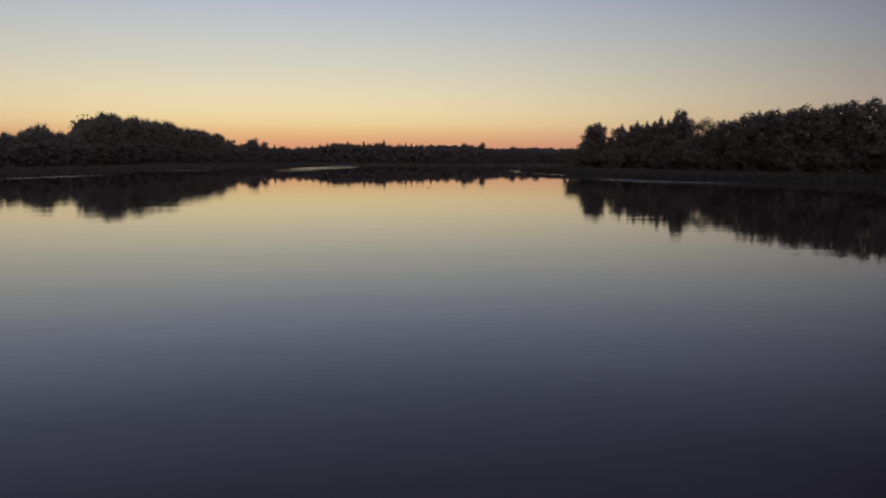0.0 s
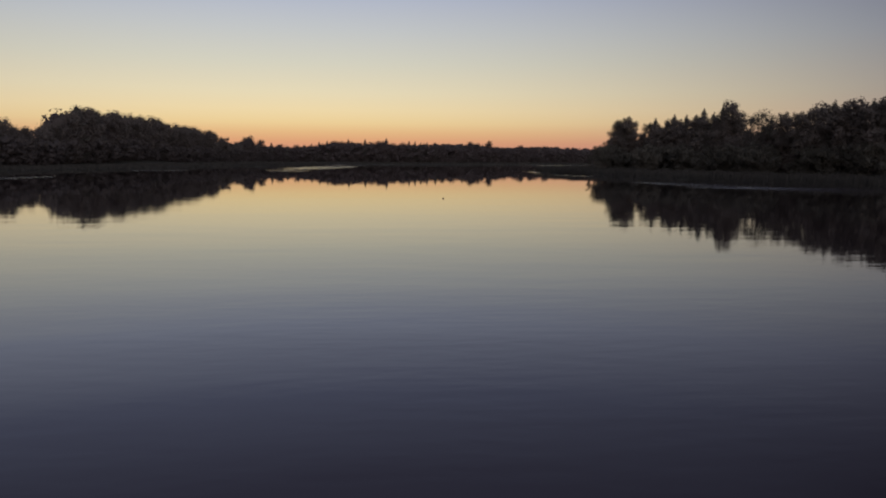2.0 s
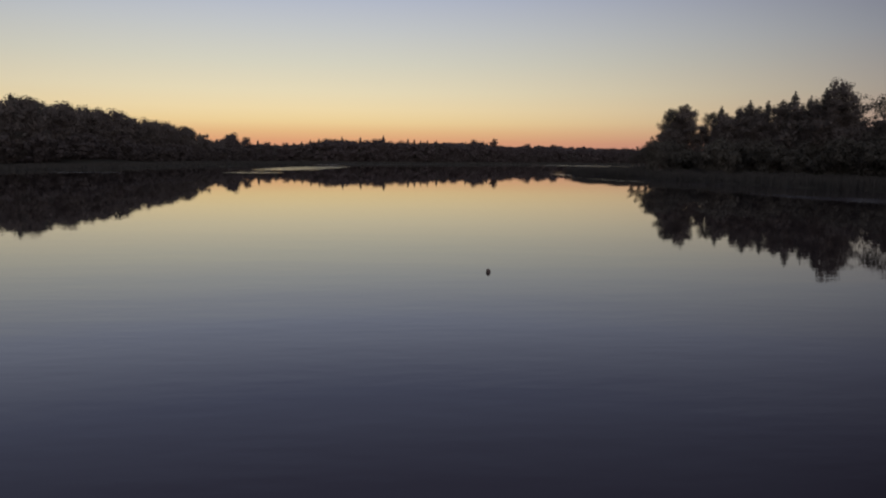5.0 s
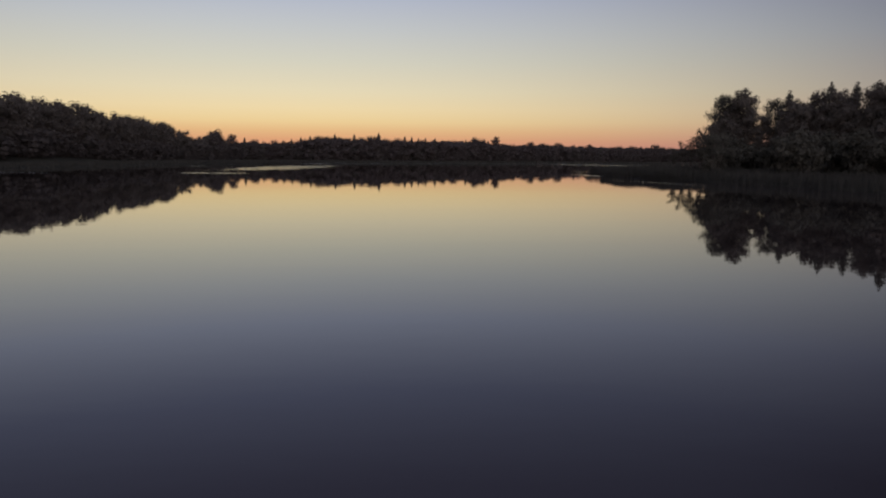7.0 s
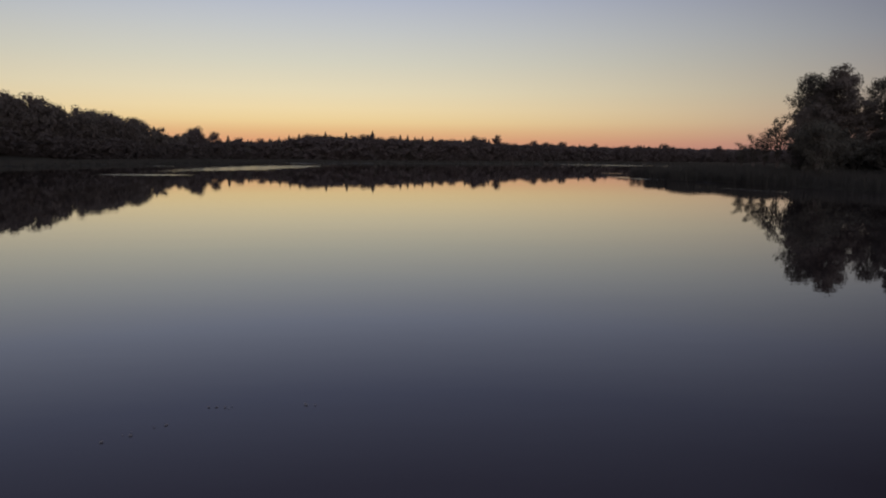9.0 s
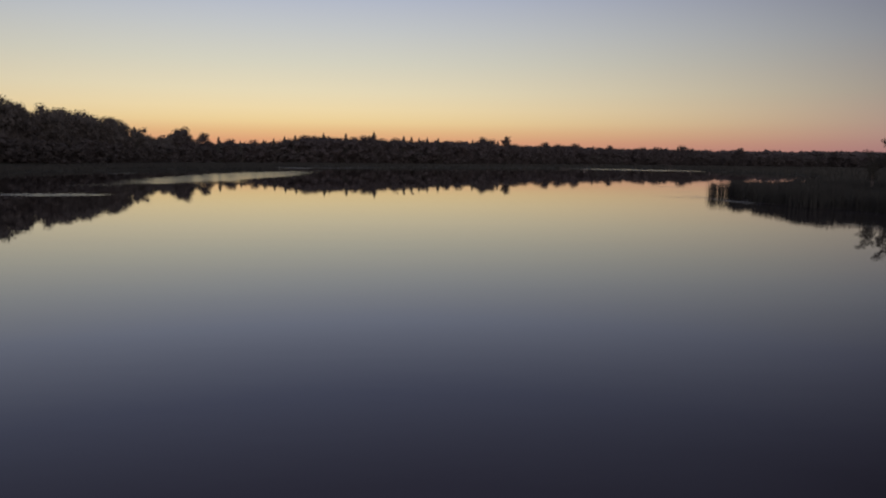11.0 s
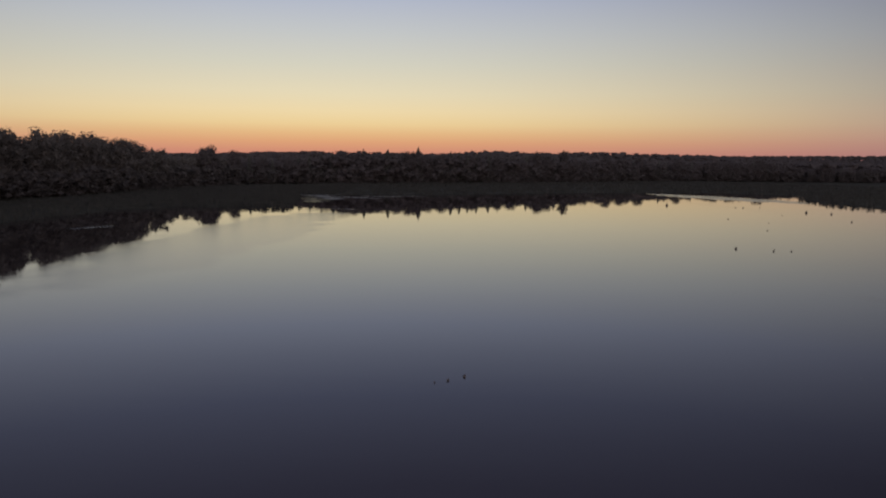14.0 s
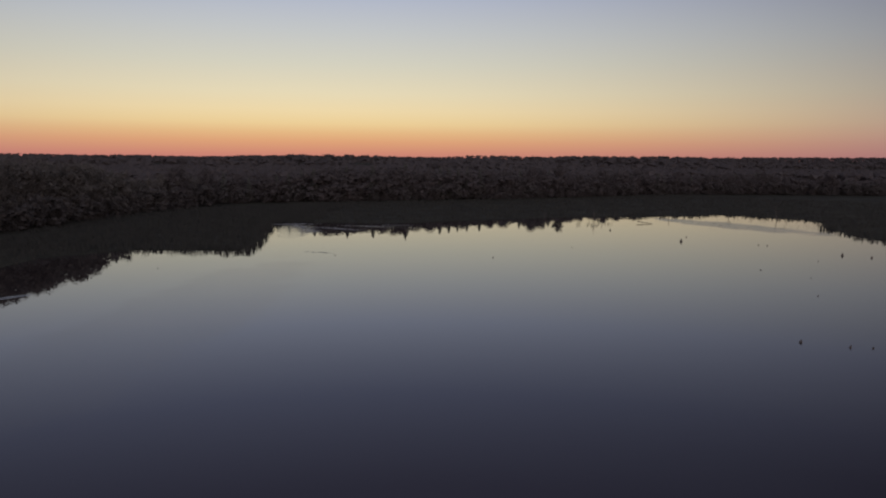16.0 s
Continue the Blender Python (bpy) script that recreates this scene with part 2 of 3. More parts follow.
def mesh_object(name, verts, faces, mat, parent=None):
    """One mesh from vertices and faces; a table of faces is filled in at once."""
    me = bpy.data.meshes.new(name)
    if isinstance(faces, list):
        me.from_pydata(np.asarray(verts, float).tolist(), [], faces)
    else:
        v, f = np.ascontiguousarray(verts, np.float32), np.ascontiguousarray(faces, np.int32)
        me.vertices.add(len(v))
        me.vertices.foreach_set("co", v.ravel())
        me.loops.add(f.size)
        me.loops.foreach_set("vertex_index", f.ravel())
        me.polygons.add(len(f))
        me.polygons.foreach_set("loop_start", np.arange(0, f.size, f.shape[1], dtype=np.int32))
        me.update(calc_edges=True)
    me.materials.append(mat)
    ob = new(name, me)
    ob.parent = parent
    return ob


def ground():
    def axis(lo, hi, step, limit):
        inner = list(np.arange(lo, hi + 0.1, step))
        left, right, grow = [], [], step
        x = lo
        while x > -limit:
            grow *= 1.16
            x -= grow
            left.append(x)
        x, grow = hi, step
        while x < limit:
            grow *= 1.16
            x += grow
            right.append(x)
        return np.array(left[::-1] + inner + right)
    xs, ys = axis(-180, 200, 3.0, 4600), axis(-20, 540, 3.0, 4600)
    gx, gy = np.meshgrid(xs, ys)
    v = np.stack([gx, gy, ground_height(gx, gy)], -1).reshape(-1, 3)
    nx, ny = len(xs), len(ys)
    i = (np.arange(ny - 1)[:, None] * nx + np.arange(nx - 1)).ravel()
    ob = mesh_object("ground", v, np.stack([i, i + 1, i + nx + 1, i + nx], 1), SOIL)
    for p in ob.data.polygons:
        p.use_smooth = True
    tagged(ob, "dark marshy shore and forest floor round the lake", "ground", kind="structure")


def lake():
    v = [(-160, -310, 0), (160, -310, 0), (160, 530, 0), (-160, 530, 0)]
    ob = mesh_object("water", v, [(0, 1, 2, 3)], WATER)
    tagged(ob, "calm dark lake water mirroring the dusk sky", "water", kind="structure")


# ---------------------------------------------------------------- trees
def tube(path, radii, sides=6):
    """Vertices and faces of a tapered round branch along a path."""
    path = np.asarray(path, float)
    v, f = [], []
    for k, (p, r) in enumerate(zip(path, radii)):
        t = path[min(k + 1, len(path) - 1)] - path[max(k - 1, 0)]
        t = t / (np.linalg.norm(t) + 1e-9)
        a = np.cross(t, (0.31, 0.95, 0.05))
        a /= np.linalg.norm(a) + 1e-9
        b = np.cross(t, a)
        for s in range(sides):
            w = 2 * math.pi * s / sides
            v.append(p + r * (a * math.cos(w) + b * math.sin(w)))
    for k in range(len(path) - 1):
        for s in range(sides):
            s2 = (s + 1) % sides
            f.append((k * sides + s, k * sides + s2, (k + 1) * sides + s2, (k + 1) * sides + s))
    f.append(tuple((len(path) - 1) * sides + s for s in range(sides)))
    return v, f


def joined(pieces):
    v, f = [], []
    for pv, pf in pieces:
        o = len(v)
        v.extend(pv)
        f.extend(tuple(i + o for i in face) for face in pf)
    return v, f


def unit(v):
    return v / (np.linalg.norm(v, axis=-1, keepdims=True) + 1e-9)


def sprays(r, centres, radii, n, size, droop=0.0, closed=0.0):
    """Small leaf sprays round overlapping clumps; a share of them closes the outside like shingles, the rest is loose."""
    owner = r.choice(len(centres), n * 3, p=radii ** 2 / (radii ** 2).sum())
    g = unit(r.normal(size=(n * 3, 3)))
    shut = r.uniform(size=n * 3) < closed
    reach = np.where(shut, r.uniform(0.82, 1.02, n * 3), r.uniform(0.85, 1.16, n * 3))
    c = centres[owner] + g * (radii[owner] * reach)[:, None]
    keep = np.ones(n * 3, bool)
    for k in range(len(centres)):
        keep &= ~((((c - centres[k]) ** 2).sum(1) < (radii[k] * 0.8) ** 2) & shut & (owner != k))
    ok = np.flatnonzero(keep)[:n]
    n, g, c, shut = len(ok), g[ok], c[ok], shut[ok, None]
    face = np.where(shut, g + r.normal(0, 0.3, (n, 3)), g * 0.5 + r.normal(0, 0.6, (n, 3)))
    u = np.cross(face, r.normal(size=(n, 3)))
    u[:, 2] -= droop * 0.5
    u = unit(u)
    w = unit(np.cross(face, u))
    s = size * r.uniform(0.55, 1.35, (n, 1)) * np.where(shut, 1.12, 0.92)
    return np.stack([c - u * s * 0.5 - w * s * 0.3, c + u * s * 0.5 - w * s * 0.3, c + w * s * 0.5], 1)


def cores(r, centres, radii, full):
    """The dense inside of each leaf clump: a small uneven eight-sided lump."""
    n = len(centres)
    a = unit(r.normal(size=(n, 3)))
    b = unit(np.cross(a, r.normal(size=(n, 3))))
    c = np.cross(a, b)
    tips = np.stack([a, -a, b, -b, c, -c], 1) * (radii[:, None] * r.uniform(0.8, 1.2, (n, 6)) * full)[..., None]
    sides = np.array([(0, 2, 4), (2, 1, 4), (1, 3, 4), (3, 0, 4), (2, 0, 5), (1, 2, 5), (3, 1, 5), (0, 3, 5)])
    return (centres[:, None] + tips)[:, sides].reshape(-1, 3, 3)


def leaves(r, centres, spread, count, size, droop=0.0, closed=0.0, full=0.0):
    """The leaf sprays of one crown round the dense insides of its clumps."""
    centres = np.asarray(centres, float)
    radii = np.asarray(spread, float) * np.ones(len(centres))
    q = sprays(r, centres, radii, len(centres) * count, size, droop, closed)
    if full:
        q = np.concatenate([q, cores(r, centres, radii, full)])
    return q.reshape(-1, 3), np.arange(q.shape[0] * 3).reshape(-1, 3)


def broad_tree(seed, h, width, low, count, size, mat, label, stems=1, lean=0.0, gaps=0.0, droop=0.2, clumps=9, fine=1.0, up=(0.25, 0.9), closed=0.45, sides=4):
    """A broad-leaved tree: tapered trunk with limbs, and a crown of leaf clumps with an uneven outline."""
    r = np.random.RandomState(seed)
    pieces, centres, spread = [], [], []
    for st in range(stems):
        az = r.uniform(0, 6.3)
        off = 0 if stems == 1 else r.uniform(0.25, 0.55) * width * 0.5
        hh = h * (1 if st == 0 else r.uniform(0.72, 0.97))
        bend = np.array([math.cos(az) * off + lean * h, math.sin(az) * off, 0])
        ts = np.linspace(0, 1, 8)
        path = [np.array([0, 0, -0.3]) + bend * t ** 1.3 + np.array([0, 0, hh * 0.93 * t]) + np.append(r.normal(0, 0.012 * h, 2) * t, 0) for t in ts]
        rad = (0.016 * h) * (1 - ts * 0.9) + 0.015
        pieces.append(tube(path, rad, 7))
        limbs = int(15 / stems) + 5
        for k in range(limbs):
            t = low + (0.97 - low) * (k + r.uniform(0, 0.9)) / limbs
            base = np.array([np.interp(t, ts, [p[j] for p in path]) for j in range(3)])
            a = k * 2.4 + r.uniform(-0.5, 0.5)
            prof = math.sin(math.pi * min(1, max(0.06, (t - low) / (1.04 - low))) ** 0.75) ** 0.6
            ln = width * 0.5 * prof * r.uniform(0.6, 1.12) / (1.15 if stems > 1 else 1)
            rise = r.uniform(*up) * ln
            tip = base + np.array([math.cos(a) * ln, math.sin(a) * ln, rise])
            mid = (base + tip) / 2 + np.array([0, 0, -0.08 * ln])
            pieces.append(tube([base, mid, tip], [0.006 * h * (1.1 - t) + 0.02, 0.02, 0.008], sides))
            for m in range(clumps):
                if r.uniform() < gaps:
                    continue
                along = r.uniform(0.25, 1.06)
                p = base + (tip - base) * along + r.normal(0, 0.085 * width, 3) * (1, 1, 0.8)
                centres.append(p)
                spread.append((r.uniform(0.045, 0.125) * width + 0.2) * fine)
        for m in range(4):
            centres.append(path[-1] + r.normal(0, 0.05 * width, 3) + (0, 0, 0.02 * h))
            spread.append(0.07 * width + 0.15)
    return plant(joined(pieces), leaves(r, centres, spread, count, size, droop, closed, 0.35 if gaps > 0.11 else 0.48), mat, label)


def spruce(seed, h, width, count, size, label):
    """A conifer: straight trunk, whorls of drooping branches, ragged pointed outline."""
    r = np.random.RandomState(seed)
    pieces = [tube([(0, 0, -0.3), (0.05, 0, h * 0.5), (0, 0.05, h)], [0.013 * h, 0.008 * h, 0.01], 7)]
    centres, spread = [], []
    rings = int(h * 1.1)
    for k in range(rings):
        t = 0.08 + 0.9 * k / rings
        ln = width * 0.5 * (1 - t) ** 0.85 * r.uniform(0.6, 1.25) + 0.15
        for b in range(6):
            a = b * 1.05 + k * 0.7 + r.uniform(-0.3, 0.3)
            l2 = ln * r.uniform(0.7, 1.15)
            tip = np.array([math.cos(a) * l2, math.sin(a) * l2, t * h + r.uniform(-0.15, 0.2) * l2])
            pieces.append(tube([(0, 0, t * h), tip], [0.03, 0.008], 3))
            for m in (0.4, 0.72, 1.0):
                centres.append(np.array([0, 0, t * h]) * (1 - m) + tip * m)
                spread.append(0.2 + 0.15 * l2)
    for t in np.linspace(0.84, 1.0, 12):
        centres.append(np.append(r.normal(0, 0.08, 2), t * h))
        spread.append(0.2 + (1 - t) * 4.2)
    return plant(joined(pieces), leaves(r, centres, spread, count, size, 0.4, 0.4, 0.55), NEEDLE, label)


def plant(wood, foliage, mat, label):
    root = new("tree")
    mesh_object("trunk", wood[0], wood[1], BARK, root)
    mesh_object("crown", foliage[0], foliage[1], mat, root)
    return tagged(root, label, "tree")


USED = set()


def stand(proto, x, y, height, turn, proto_height, group, sink=0.0):
    """Puts a tree of that height on the ground; the first use takes the first-built tree itself."""
    k = height / proto_height
    z = float(ground_height(x, y)) - sink
    m = pose(x, y, z, 0, 0, turn)
    if proto.name not in USED:
        USED.add(proto.name)
        ob = proto
        ob.matrix_basis = m
    else:
        ob = copy_thing(proto, m)
    ob.scale = (k, k, k)
    return tagged(ob, group=group)


ground()
lake()
R = random.Random(7)

# the grove on the near bank: fine-leaved trees in front
GROVE = [(broad_tree(11, 15, 8.5, 0.05, 11, 0.4, LEAF, "leafy grey-green tree in dusk shade on the lake bank", clumps=17, fine=0.85, closed=0.8), 15),
         (broad_tree(12, 15, 7.0, 0.05, 11, 0.4, LEAF, "tall leafy tree with a ragged crown in dusk shade", clumps=17, fine=0.85, up=(0.5, 1.3), closed=0.8), 15),
         (broad_tree(14, 15, 5.4, 0.04, 11, 0.4, LEAF, "narrow leafy tree in dusk shade among the grove", clumps=16, fine=0.85, up=(0.8, 1.7), closed=0.8), 15)]
# the ones at the point, which the flight passes nearest, with small leaves
POINT = {"tall": (broad_tree(12, 15, 7.0, 0.05, 58, 0.19, LEAF, "tall leafy tree with a ragged crown in dusk shade", clumps=17, fine=0.85, up=(0.5, 1.3), closed=0.7), 15),
         "narrow": (broad_tree(14, 15, 5.8, 0.04, 58, 0.18, LEAF, "narrow leafy tree in dusk shade among the grove", clumps=16, fine=0.85, up=(0.8, 1.7), closed=0.7), 15),
         "willow": (broad_tree(13, 14, 8.0, 0.06, 50, 0.17, WILLOW, "broad several-stemmed willow with thin see-through edges", stems=3, gaps=0.12, droop=0.5, clumps=14, fine=0.85, up=(0.5, 1.4), closed=0.6), 14),
         "thin": (broad_tree(15, 13, 6.5, 0.2, 34, 0.17, WILLOW, "thin-crowned tree with gaps between its branches", gaps=0.45, clumps=13, fine=0.75, up=(0.6, 1.4), closed=0.5), 13),
         "aspen": (broad_tree(16, 15, 5.6, 0.1, 48, 0.18, WILLOW, "slender two-stemmed aspen with sky showing through its crown", stems=2, gaps=0.2, droop=0.5, clumps=15, fine=0.85, up=(0.8, 1.8), closed=0.5), 15),
         "spruce": (spruce(21, 15, 6.4, 20, 0.24, "dark pointed spruce in dusk shade"), 15)}
SPRUCES = [POINT["spruce"], (spruce(22, 17, 6.6, 7, 0.5, "tall dark spruce in dusk shade"), 17)]
SHRUBS = [(broad_tree(31, 5, 5.0, 0.04, 12, 0.26, WILLOW, "low spreading willow shrub behind the reeds", stems=3, gaps=0.1, fine=0.8, closed=0.7), 5),
          (broad_tree(32, 6, 3.6, 0.12, 22, 0.17, WILLOW, "thin willow shrub with bare twigs showing", stems=2, gaps=0.3, fine=0.7, up=(0.5, 1.2)), 6),
          (broad_tree(33, 8, 3.0, 0.5, 12, 0.2, WILLOW, "spindly sapling with a few tufts of leaves", stems=2, gaps=0.62, fine=0.75, up=(0.5, 1.2)), 8)]
WOOD = [(broad_tree(41 + k, 16, w, 0.05, 16, 0.36, LEAF, "leafy forest tree, almost black against the dusk sky", fine=1.4, up=(0.2, 0.8), closed=0.85, sides=3), 16) for k, w in enumerate((7.5, 6.5, 8.5, 6.0))]

FAR_WOOD = [(broad_tree(51 + k, 16, w, 0.05, 26, 0.4, FAR_LEAF, "leafy tree at the far forest edge, dark against the sunset", fine=1.7, up=(0.2, 0.8), closed=0.9, sides=3, clumps=6), 16) for k, w in enumerate((8.5, 7.0, 9.5, 6.5))]

# heights of the tree tops along the bank, by y
GROVE_LINE = [(224, 63), (202, 75), (184, 77.5), (165, 80), (140, 86), (118, 95), (80, 104), (30, 111)]
GROVE_TOPS = [(30, 13.4), (127, 14.9), (139, 14.9), (154, 14.7), (160, 14.6), (163.5, 13), (165.5, 11.2), (172, 12), (177, 13.4), (179.5, 12.8), (182, 10.2), (184, 10.6), (185.6, 16), (187.5, 16.6), (193, 16),
              (200, 15.8), (204, 14), (207, 14.7), (211, 15.2), (215, 13.4), (217, 14.8), (218.5, 12.4), (221, 14.4), (223, 15)]


def table(rows, at):
    rows = sorted(rows)
    return float(np.interp(at, [q[0] for q in rows], [q[1] for q in rows]))


g = "trees of the grove"
for kind, x, y, h in [("narrow", 64.9, 223, 15.5), ("aspen", 64.4, 227.4, 15.1), ("tall", 64.2, 225, 13.4), ("willow", 63.5, 226.0, 14.0), ("narrow", 60.2, 224, 9.8), 
                      ("tall", 68.2, 222, 11), ("aspen", 71.3, 222.5, 14.2), ("spruce", 71.2, 219.4, 15.1), ("narrow", 71.2, 217, 13.4), ("tall", 72.4, 213.4, 14.3), ("spruce", 73, 210.4, 15.3), ("narrow", 73.8, 208, 13.8), ("spruce", 74.6, 206.4, 14.8),
                      ("narrow", 75.6, 202.6, 14.6), ("spruce", 76.4, 200.0, 16.2), ("spruce", 77, 195.8, 15.2), ("spruce", 77.3, 191.6, 16.2), ("tall", 77.8, 187.8, 17.1),
                      ("thin", 79, 177.6, 13.9), ("thin", 79.4, 173, 12.5), ("narrow", 80, 168.4, 13.4), ("narrow", 80.4, 163.4, 13.2)]:
    stand(POINT[kind][0], x, y, h, R.uniform(0, 360), POINT[kind][1], g)
y = 159.5
while y > 34:
    x = table(GROVE_LINE, y) + R.uniform(-0.8, 1.2)
    proto, ph = SPRUCES[0] if R.random() < 0.12 else R.choice(GROVE)
    stand(proto, x, y, table(GROVE_TOPS, y) + R.uniform(-0.7, 0.4), R.uniform(0, 360), ph, g)
    y -= R.uniform(2.4, 3.6) if y > 120 else R.uniform(3.2, 5.5)
for k in range(24):
    y = 215.5 - k * 2.5
    low = min(table(GROVE_TOPS, y + dy) for dy in (-3, -1.5, 0, 1.5, 3))
    proto, ph = R.choice(WOOD)
    stand(proto, table(GROVE_LINE, y) + R.uniform(0.2, 2.6), y, low - R.uniform(0.6, 2.4), R.uniform(0, 360), ph, g)
for k in range(26):
    y = 219 - k * 6.2
    proto, ph = R.choice(WOOD) if k % 6 else SPRUCES[0]
    low = min(table(GROVE_TOPS, y + dy) for dy in (-5, -2.5, 0, 2.5, 5))
    stand(proto, table(GROVE_LINE, y) + R.uniform(2.5, 8), y, low - R.uniform(0.4, 2.2), R.uniform(0, 360), ph, g)
for kind, x, y, h in [(1, 52.5, 207.5, 7.4), (1, 55, 211, 7.2), (0, 58, 215, 7.2), (2, 60.9, 231, 9.4), (2, 59.4, 232, 7.4), (2, 58.0, 232.5, 6.4), (2, 57.0, 234, 5.2), (0, 62, 219.4, 6.6), (0, 63, 200, 7), (0, 62.5, 222, 6), (0, 66, 221, 5.4)]:
    stand(SHRUBS[kind][0], x, y, h, R.uniform(0, 360), SHRUBS[kind][1], "shrubs along the bank")
y = 220.0
while y > 70:
    kind = SHRUBS[0]
    stand(kind[0], table(GROVE_LINE, y) - R.uniform(1.0, 4.5), y, R.uniform(4.5, 7.5), R.uniform(0, 360), kind[1], "shrubs along the bank")
    y -= R.uniform(3.6, 5.8)

# the wooded rise on the other bank
RISE_LINE = [(180, -124), (290, -123), (380, -122), (476, -115), (520, -107), (548, -104)]
RISE_TOPS = [(200, 11), (226, 11.8), (240, 13.3), (258, 15.2), (266, 13.4), (276, 14), (287, 17), (295, 19.5), (304, 23.4), (316, 24.8), (325, 22.4), (345, 22.8), (390, 23.2), (400, 22.6),
             (411, 20.8), (425, 21.3), (447, 21), (471, 20.2), (482, 17.6), (495, 15), (510, 13.4), (516, 16), (530, 18), (540, 15), (545, 14.2)]
g = "trees of the wooded rise"
y = 200.0
while y < 544:
    x = table(RISE_LINE, y) + R.uniform(-2.5, 1)
    proto, ph = SPRUCES[1] if R.random() < 0.08 else R.choice(WOOD)
    stand(proto, x, y, table(RISE_TOPS, y) - float(ground_height(x, y)) + R.uniform(-1.4, 0.5), R.uniform(0, 360), ph, g)
    y += R.uniform(2.6, 4.0)

# the front of the far forest
g = "front trees of the far forest"
FAR_LINE = [(-104, 555), (-60, 578), (-10, 594), (77, 632), (140, 676), (230, 700), (330, 690), (460, 640)]
FAR_TOPS = [(-104, 14.2), (-88, 14.3), (-80, 14.2), (-65, 15.8), (-53, 18), (-34, 17.8), (-18, 18), (-1, 17.5), (20, 16.6), (35, 15.8), (54, 16.2), (61, 17.6), (73, 16), (99, 13.9),
            (118, 15), (143, 14.4), (166, 13.9), (214, 14.1), (237, 13.5), (259, 12), (302, 11.1), (460, 11)]
for proto, x, y, h in [(SPRUCES[1], -10.6, 595.6, 20.0), (SPRUCES[1], -13.5, 596, 17.6), (FAR_WOOD[3], -102.6, 555.3, 17.4), (FAR_WOOD[2], -105, 527, 18), (FAR_WOOD[0], -106, 521, 16.8),
                       (FAR_WOOD[2], 61, 627, 17.6), (FAR_WOOD[1], 136.4, 681, 16.8), (FAR_WOOD[2], 66, 629, 16.4),
                       (FAR_WOOD[1], 109, 654, 16.4), (FAR_WOOD[3], 163, 682, 15.6), (FAR_WOOD[2], 227, 699, 15.4), (FAR_WOOD[3], 272.5, 696, 15.0), (FAR_WOOD[1], 343, 685, 12.4)]:
    stand(proto[0], x, y, h, R.uniform(0, 360), proto[1], g)
sparse = broad_tree(61, 19, 6, 0.62, 14, 0.6, FAR_LEAF, "tall thin-crowned pine above the far forest", gaps=0.4)
stand(sparse, 77.4, 634, 19.2, 40, 19, g)
x = -100.0
while x < 340:
    pointed = R.random() < 0.34
    proto, ph = SPRUCES[1] if pointed else R.choice(FAR_WOOD)
    stand(proto, x, table(FAR_LINE, x) + R.uniform(0, 3), table(FAR_TOPS, x) + (R.uniform(-1.4, 1.3) if pointed else R.uniform(-3.2, 0.4)), R.uniform(0, 360), ph, g)
    x += R.uniform(4.4, 7.2)


# the woods behind: uncountable
def crown_shape(r, n, pointed, size, lumps):
    """Leaf sprays of a tree one metre high, as loose triangles round a few lumps."""
    t = np.linspace(0.1, 0.93, lumps) if pointed else 0.86 - 0.72 * np.linspace(0, 1, lumps) ** 1.8
    wide = (1.05 - t) * 0.2 if pointed else 0.3 * np.sqrt(np.clip(1 - ((t - 0.42) / 0.52) ** 2, 0.1, 1))
    a = r.uniform(0, 6.3, lumps)
    c = np.stack([np.cos(a) * wide * 0.8, np.sin(a) * wide * 0.8, t], 1)
    radii = r.uniform(0.08, 0.125, lumps) * (22 / lumps) ** 0.4 * (0.7 if pointed else 1.2)
    return np.concatenate([sprays(r, c, radii, n, size, 0.0, 0.85), cores(r, c, radii, 0.54 if lumps > 8 else 0.75)])


def woods(name, spots, heights, n, size, label, seed, pointed=0.08, lumps=18, broad=1.0, mat=FAR_LEAF):
    """Distant trees with loose crowns on stems, all in one mesh."""
    r = np.random.RandomState(seed)
    xs, ys = np.array([s[0] for s in spots]), np.array([s[1] for s in spots])
    zs = ground_height(xs, ys)
    shapes = [crown_shape(r, n, False, size, lumps) for _ in range(6)] + [crown_shape(r, n, True, size, lumps) for _ in range(3)]
    stem = np.array([[(-0.012, 0, -0.02), (0.012, 0, -0.02), (0, 0.003, 0.7)], [(0, -0.012, -0.02), (0, 0.012, -0.02), (0.003, 0, 0.7)]])
    shapes = [np.concatenate([q, stem]) for q in shapes]
    kinds = np.where(r.uniform(size=len(xs)) < pointed, r.randint(6, 9, len(xs)), r.randint(0, 6, len(xs)))
    out = []
    for k in range(len(xs)):
        a, h = r.uniform(0, 6.3), heights[k]
        fat = h * broad * r.uniform(0.95, 1.6)
        q = shapes[kinds[k]]
        x, y = q[..., 0] * fat, q[..., 1] * fat
        out.append(np.stack([xs[k] + x * math.cos(a) - y * math.sin(a), ys[k] + x * math.sin(a) + y * math.cos(a), zs[k] + q[..., 2] * h], -1))
    v = np.concatenate(out).reshape(-1, 3)
    tagged(mesh_object(name, v, np.arange(len(v)).reshape(-1, 3), mat), label, "forest", kind="stuff")


def scatter(n, seed, keep, box):
    r = np.random.RandomState(seed)
    out = []
    while len(out) < n:
        x, y = r.uniform(box[0], box[1], 4000), r.uniform(box[2], box[3], 4000)
        ok = keep(x, y)
        out.extend(zip(x[ok], y[ok]))
    return out[:n]


def heights_at(spots, rows, axis, less, seed, skew=1.0):
    r = np.random.RandomState(seed)
    rows = sorted(rows)
    return np.interp([s[axis] for s in spots], [q[0] for q in rows], [q[1] for q in rows]) - less[0] - (less[1] - less[0]) * r.uniform(size=len(spots)) ** skew


